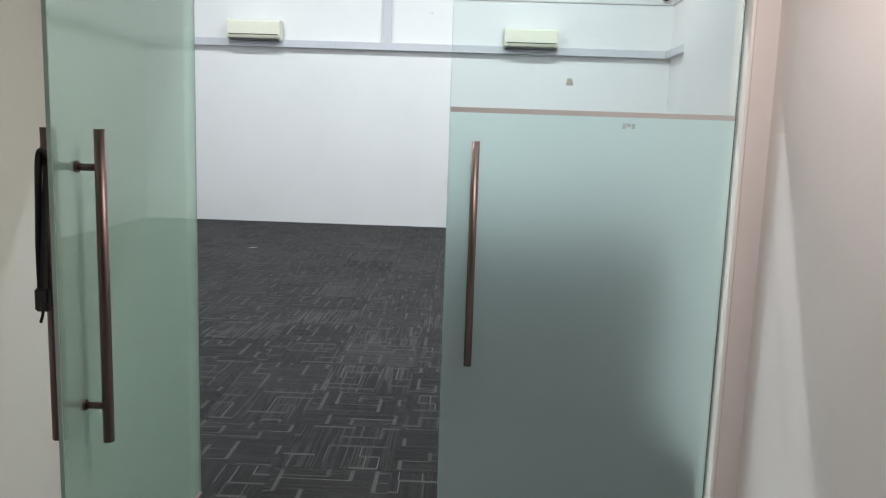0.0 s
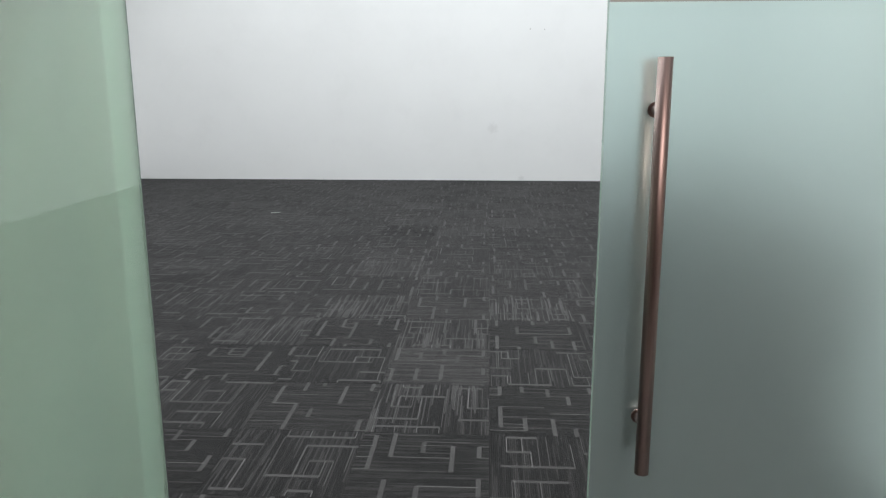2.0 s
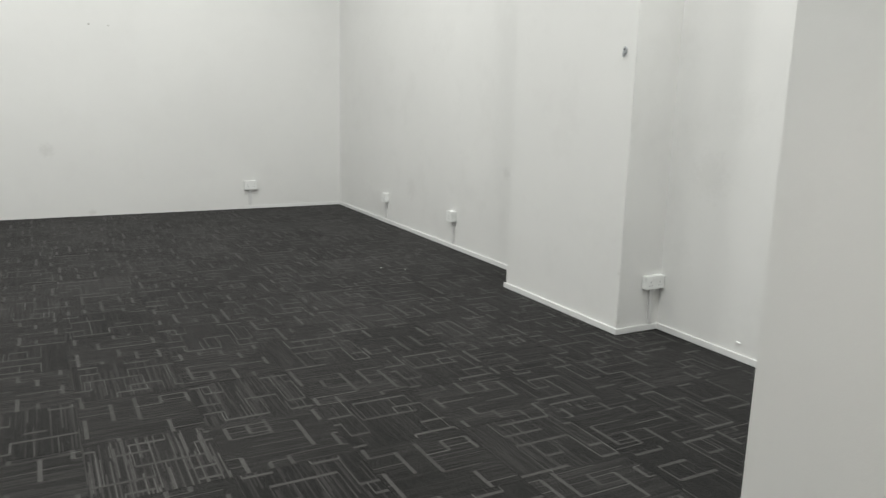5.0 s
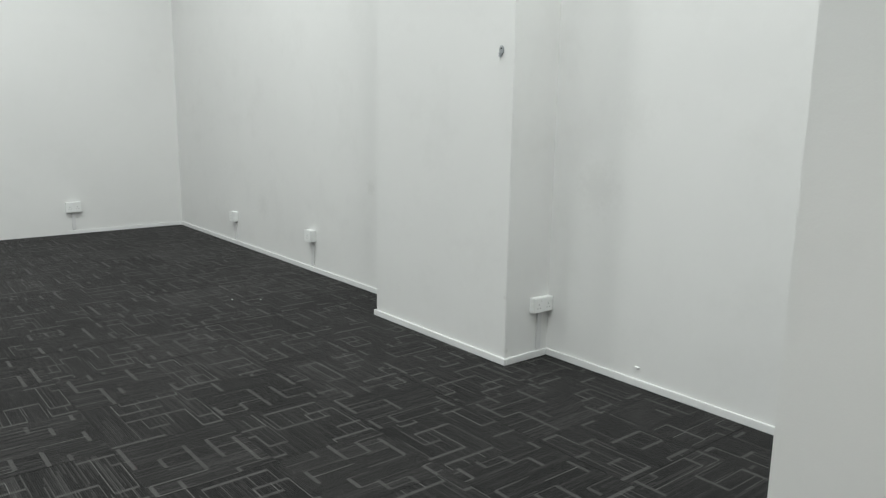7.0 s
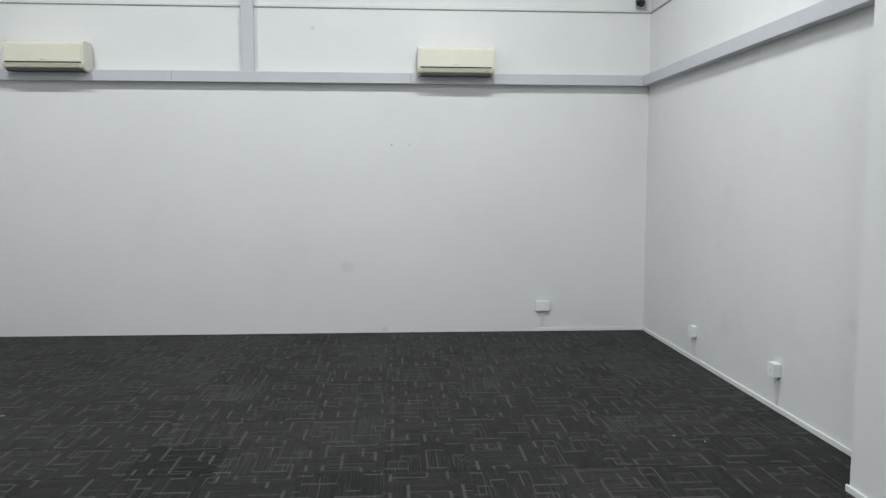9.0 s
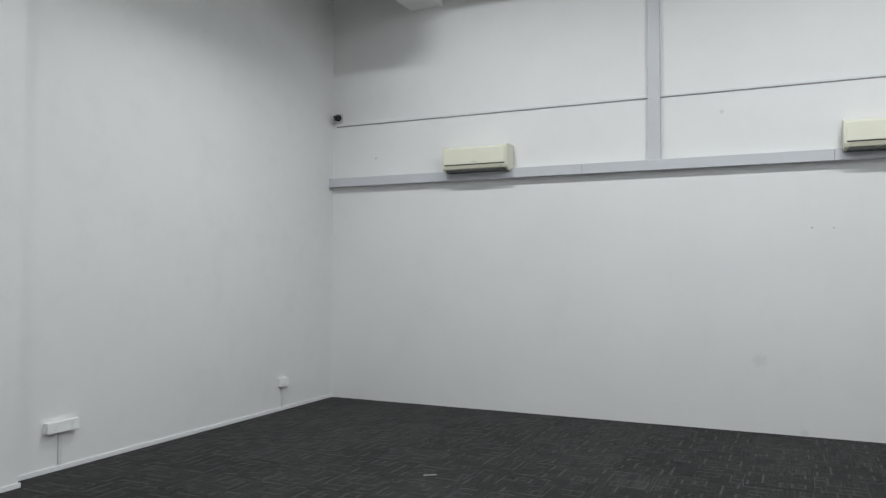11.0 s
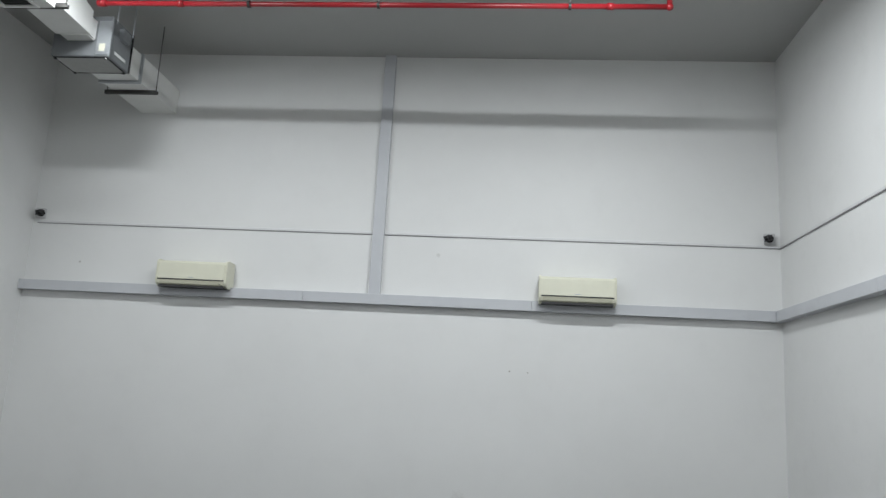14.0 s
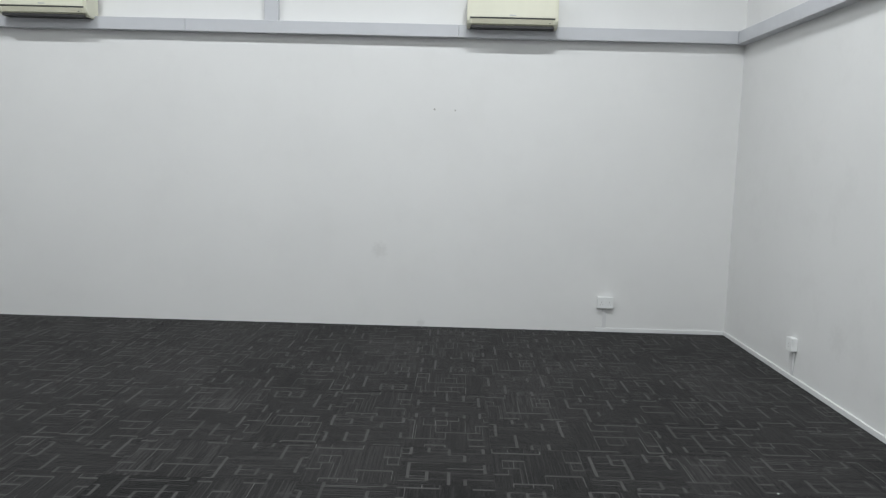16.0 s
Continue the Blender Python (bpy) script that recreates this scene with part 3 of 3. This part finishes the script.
for v in bm.verts:
    if v.co.y < 9.1:
        v.co.z += 0.0 if v.co.z < DZ + 0.2 else 0.14
        v.co.x += 0.02
part("front_duct", bm, M_DUCT, duct)
part("neck", box(B(), DX0 + 0.12, DX1 - 0.045, 9.58, 9.729, DZ + 0.12, DZ + 0.33, 0.012), M_DUCT, duct, "white taped neck")
part("inlet_duct", box(B(), DX0 - 0.02, DX1 + 0.02, 7.4, 8.96, DZ + 0.05, DZ + 0.52, 0.004), M_DUCT, duct)
g = part("grille", bar_frame(B(), DX0 + 0.03, DX1 - 0.1, 8.24, 8.93, DZ + 0.03, DZ + 0.05, 0.03), M_DUCT, duct, "white grille frame")
part("mullion", box(B(), DX0 + 0.05, DX1 - 0.11, 8.56, 8.59, DZ + 0.032, DZ + 0.0498), M_DUCT, g)
for i in range(18):
    y = 8.275 + i * 0.035
    part("blade", box(B(), DX0 + 0.06, DX1 - 0.13, y, y + 0.004, DZ + 0.04, DZ + 0.0468), M_SLOT, g)
# near-black sheet paints the unlit hollow; the duct above is solid
part("grille_back", box(B(), DX0 + 0.06, DX1 - 0.13, 8.27, 8.9, DZ + 0.047, DZ + 0.0495), M_SLOT, g, "dark sheet for the unlit hollow behind the grille")

fan = thing("duct_fan_unit", pose(0, 0, 0), "grey sheet-metal duct fan box hung on rods", "fan unit")
FX0, FX1, FY0, FY1, FZ0, FZ1 = -4.05, -3.46, 9.73, 10.14, 4.85, 5.27
part("casing", box(B(), FX0, FX1, FY0, FY1, FZ0, FZ1, 0.006), M_AHU, fan)
part("panel_seal", bar_frame(B(), FX0 + 0.02, FX1 - 0.02, FY0 + 0.02, FY1 - 0.02, FZ0 - 0.009, FZ0 - 0.0005, 0.012), M_BLACK, fan, "black panel seal")
part("bottom_panel", box(B(), FX0 + 0.03, FX1 - 0.03, FY0 + 0.03, FY1 - 0.03, FZ0 - 0.006, FZ0 - 0.001, 0.0), M_AHU2, fan, "removable grey panel")
for x in (FX0 + 0.035, FX1 - 0.035):
    for y in (FY0 + 0.035, FY1 - 0.035):
        part("panel_knob", rod(B(), (x, y, FZ0 - 0.02), (x, y, FZ0), 0.014, 10), M_BLACK, fan, "black panel knob")
for y in (FY0, FY1 - 0.02):
    part("edge_rail", box(B(), FX1 - 0.002, FX1 + 0.01, y, y + 0.02, FZ0, FZ1), M_BLACK if y > FY0 else M_GALV, fan)
part("terminal_box", box(B(), FX1 + 0.001, FX1 + 0.05, 9.87, 10.01, 5.1, 5.21, 0.004), M_GALV, fan, "small terminal box")
part("name_plate", box(B(), FX1 + 0.001, FX1 + 0.004, 9.83, 10.04, 4.92, 4.95), M_WHITE, fan, "pale name plate")
part("warning_plate", box(B(), FX1 - 0.1, FX1 - 0.04, FY0 - 0.009, FY0 - 0.0065, 4.9, 4.98), M_IVORY, fan, "small pale warning plate")
part("end_plate", box(B(), FX1 - 0.13, FX1 - 0.002, FY0 - 0.006, FY0 - 0.001, 4.87, 5.22), M_GALV, fan, "bare metal end plate")
for x, y in ((FX1 + 0.02, FY0 + 0.05), (FX1 + 0.02, FY1 - 0.05), (FX0 - 0.02, FY0 + 0.05), (FX0 - 0.02, FY1 - 0.05)):
    part("hanger_rod", rod(B(), (x, y, FZ1 - 0.05), (x, y, TOP), 0.006, 8), M_GALV, fan)


def trapeze(y, z):
    h = thing("duct_hanger", pose(0, y, z), "dark steel channel hanger under the duct", "duct hanger", "duct hangers")
    bm = B()
    box(bm, DX0 - 0.06, DX1 + 0.09, -0.02, 0.02, -0.04, -0.036)
    box(bm, DX0 - 0.06, DX1 + 0.09, -0.02, -0.016, -0.036, 0.0)
    box(bm, DX0 - 0.06, DX1 + 0.09, 0.016, 0.02, -0.036, 0.0)
    part("channel", bm, M_STRUT, h)
    for x in (DX0 - 0.04, DX1 + 0.07):
        part("threaded_rod", rod(B(), (x, 0, -0.05), (x, 0, TOP - z), 0.005, 8), M_STRUT, h)
    return h


trapeze(10.8, DZ + 0.06)
trapeze(9.03, DZ + 0.128)

pipe = thing("sprinkler_pipe", pose(0, 0, 0), "red painted sprinkler pipe below the ceiling", "pipe")
PY, PZ = 9.35, 5.2
part("run", rod(B(), (-3.36, PY, PZ), (1.79, PY, PZ), 0.024, 20), M_RED, pipe, "", True)
bm = B()
bmesh.ops.create_uvsphere(bm, u_segments=16, v_segments=10, radius=0.033, matrix=Matrix.Translation((1.806, PY, PZ)))
part("elbow", bm, M_RED, pipe, "", True)
part("drop", rod(B(), (1.806, PY, PZ), (1.806, PY, TOP), 0.024, 20), M_RED, pipe, "", True)
part("cap", rod(B(), (-3.4, PY, PZ), (-3.32, PY, PZ), 0.031, 20), M_RED, pipe, "", True)
for x in (-2.6, 1.3):
    part("coupling", rod(B(), (x - 0.03, PY, PZ), (x + 0.03, PY, PZ), 0.031, 20), M_RED, pipe, "", True)
for x in (-1.95, -0.75, 0.95):
    part("clamp", rod(B(), (x - 0.012, PY, PZ), (x + 0.012, PY, PZ), 0.034, 16), M_STRUT, pipe, "dark pipe clamp")
    part("hanger_rod", rod(B(), (x, PY, PZ + 0.02), (x, PY, TOP), 0.005, 8), M_GALV, pipe)

# ceiling lamps
def ceiling_lamp(x, y, z, sx, sy, top, label):
    c = thing("ceiling_lamp", pose(x, y, z), label, "ceiling lamp", "ceiling lamps")
    part("tray", box(B(), -sx / 2 - 0.02, sx / 2 + 0.02, -sy / 2 - 0.02, sy / 2 + 0.02, 0.006, 0.05, 0.005), M_WHITE, c)
    part("diffuser", box(B(), -sx / 2, sx / 2, -sy / 2, sy / 2, -0.002, 0.0055), M_DIFF, c, "opal diffuser")
    for s in (-1, 1):
        part("bracket", box(B(), s * sx * 0.35 - 0.015, s * sx * 0.35 + 0.015, -0.02, 0.02, 0.05, top - z), M_GALV, c)
    return c


for lx, ly in LAMP_W:
    ceiling_lamp(lx, ly, LAMP_Z, 0.6, 0.12, TOP, "long white surface batten lamp under the ceiling")
ceiling_lamp(0.75, 1.0, 2.588, 0.5, 0.5, CTOP + 0.04, "square white ceiling panel lamp in the corridor")

# ---- carpet tiles ----
random.seed(5)
T, X0, Y0 = 0.5, -5.5, 1.9


def weave(rng):
    """Pale stitching of one tile: bars across the ribs, with lines that run from them along the ribs like the tines of a comb."""
    bars, lines = [], []
    for k in range(5):
        u, v = -0.21 + 0.105 * k + rng.uniform(-0.022, 0.022), -0.25 + rng.uniform(-0.08, 0.13)
        while v < 0.24:
            length = rng.choice((0.09, 0.12, 0.15, 0.2, 0.27))
            bars.append((u, v, v + length))
            v += length + rng.uniform(0.1, 0.32)
    for u, a, b in bars:
        way, tines = rng.choice((-1, 1)), max(2, round((b - a) / 0.08) + 1)
        for q in range(tines):
            v = a + (b - a) * q / (tines - 1)
            if rng.random() < 0.14:
                continue
            met = [abs(c - u) for c, lo, hi in bars if (c - u) * way > 0.05 and lo - 0.01 < v < hi + 0.01]
            reach = min(met) if met and min(met) < 0.34 else rng.uniform(0.09, 0.26)
            lines.append((min(u, u + way * reach), max(u, u + way * reach), v))
    return bars, lines


def tile_mesh(w, d, kind):
    bm = box(B(), -w / 2, w / 2, -d / 2, d / 2, -0.006, 0.0)
    top = [e for e in bm.edges if all(v.co.z > -0.001 for v in e.verts)]
    bmesh.ops.bevel(bm, geom=top, offset=0.0007, segments=1, affect="EDGES")
    bmesh.ops.recalc_face_normals(bm, faces=bm.faces[:])
    bars, lines = weave(random.Random(40 + kind))
    strips = [(u - 0.009, u + 0.009, a, b, 0.0004, 1) for u, a, b in bars] + [(a, b, v - 0.0018, v + 0.0018, 0.0006, 2) for a, b, v in lines]
    for x0, x1, y0, y1, z, slot in strips:
        x0, x1, y0, y1 = max(x0, 0.002 - w / 2), min(x1, w / 2 - 0.002), max(y0, 0.002 - d / 2), min(y1, d / 2 - 0.002)
        if x1 - x0 < 0.003 or y1 - y0 < 0.003:
            continue
        low = [bm.verts.new((x, y, -0.0003)) for x, y in ((x0, y0), (x1, y0), (x1, y1), (x0, y1))]
        high = [bm.verts.new((x, y, z)) for x, y in ((x0 + 0.0004, y0 + 0.0004), (x1 - 0.0004, y0 + 0.0004), (x1 - 0.0004, y1 - 0.0004), (x0 + 0.0004, y1 - 0.0004))]
        for f in [bm.faces.new(high)] + [bm.faces.new((low[q], low[(q + 1) % 4], high[(q + 1) % 4], high[q])) for q in range(4)]:
            f.material_index = slot
    me = bpy.data.meshes.new("carpet_tile")
    bm.to_mesh(me)
    bm.free()
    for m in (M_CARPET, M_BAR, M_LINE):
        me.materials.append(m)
    return me


# tiles that are plainly darker or paler than the rest, and those whose ribs are strongly heathered, by column and row
WORN = {(9, 11): 0.36, (6, 7): 0.6, (5, 7): 0.7, (10, 4): 1.45, (10, 3): 1.2, (10, 5): 1.15, (11, 3): 0.72, (10, 6): 1.35, (11, 5): 0.85, (9, 5): 0.8, (11, 12): 1.35, (12, 13): 1.3, (9, 4): 0.85, (11, 4): 0.9,
        (10, 8): 1.2, (11, 7): 1.1, (9, 9): 1.15, (12, 4): 1.1, (12, 6): 1.15, (8, 4): 0.85, (8, 6): 1.05}
HEATHER = {(10, 3): 0.9, (10, 5): 1.0, (9, 6): 0.8, (11, 6): 0.85, (10, 7): 0.6, (8, 5): 0.65, (12, 7): 0.6, (12, 5): 0.7, (9, 8): 0.45, (11, 4): 0.35, (9, 4): 0.3, (8, 3): 0.35, (12, 3): 0.6, (7, 6): 0.4, (11, 8): 0.4}
meshes = {}
for i in range(18):
    for j in range(20):
        x0, x1 = max(X0 + i * T, LEFT), min(X0 + (i + 1) * T, R2)
        y0, y1 = max(Y0 + j * T, DOOR_Y - 0.06), min(Y0 + (j + 1) * T, BACK)
        if x1 - x0 < 0.02 or y1 - y0 < 0.02 or (y1 <= RET_Y and x0 >= 1.5):
            continue
        turn, kind = (i + j) % 2, random.randrange(12)
        w, d = round(x1 - x0 - 0.0004, 4), round(y1 - y0 - 0.0004, 4)
        if turn:
            w, d = d, w
        if (w, d, kind) not in meshes:
            meshes[w, d, kind] = tile_mesh(w, d, kind)
        ob = new("carpet_tile", meshes[w, d, kind])
        ob.matrix_basis = pose((x0 + x1) / 2, (y0 + y1) / 2, random.uniform(-0.0006, 0.0004), 0, 0, 90 * turn + 180 * (random.random() < 0.5))
        ob.parent = floor
        wear = WORN.get((i, j), random.uniform(0.78, 1.2))
        ob.color = (wear, HEATHER.get((i, j), random.uniform(0.0, 0.35)), 0.0, 1)

thread = tagged(mesh_ob("thread", box(B(), -0.033, 0.033, -0.003, 0.003, 0.0, 0.003, 0.001), M_STRAP), "short black thread lying on the carpet", "thread")
thread.matrix_basis = pose(-1.53, 4.285, 0.0005, 0, 0, 38)

# bits of lint on the carpet
for lx, ly, a, s in ((-2.31, 8.6, 35, 0.11), (2.434, 7.923, 10, 0.012), (2.6, 7.8, 70, 0.01)):
    lint = tagged(mesh_ob("lint", box(B(), -s / 2, s / 2, -0.005, 0.005, 0.0, 0.004, 0.0015), M_RESIDUE), "pale scrap of lint lying on the carpet", "lint")
    lint.matrix_basis = pose(lx, ly, 0.0005, 0, 0, a)
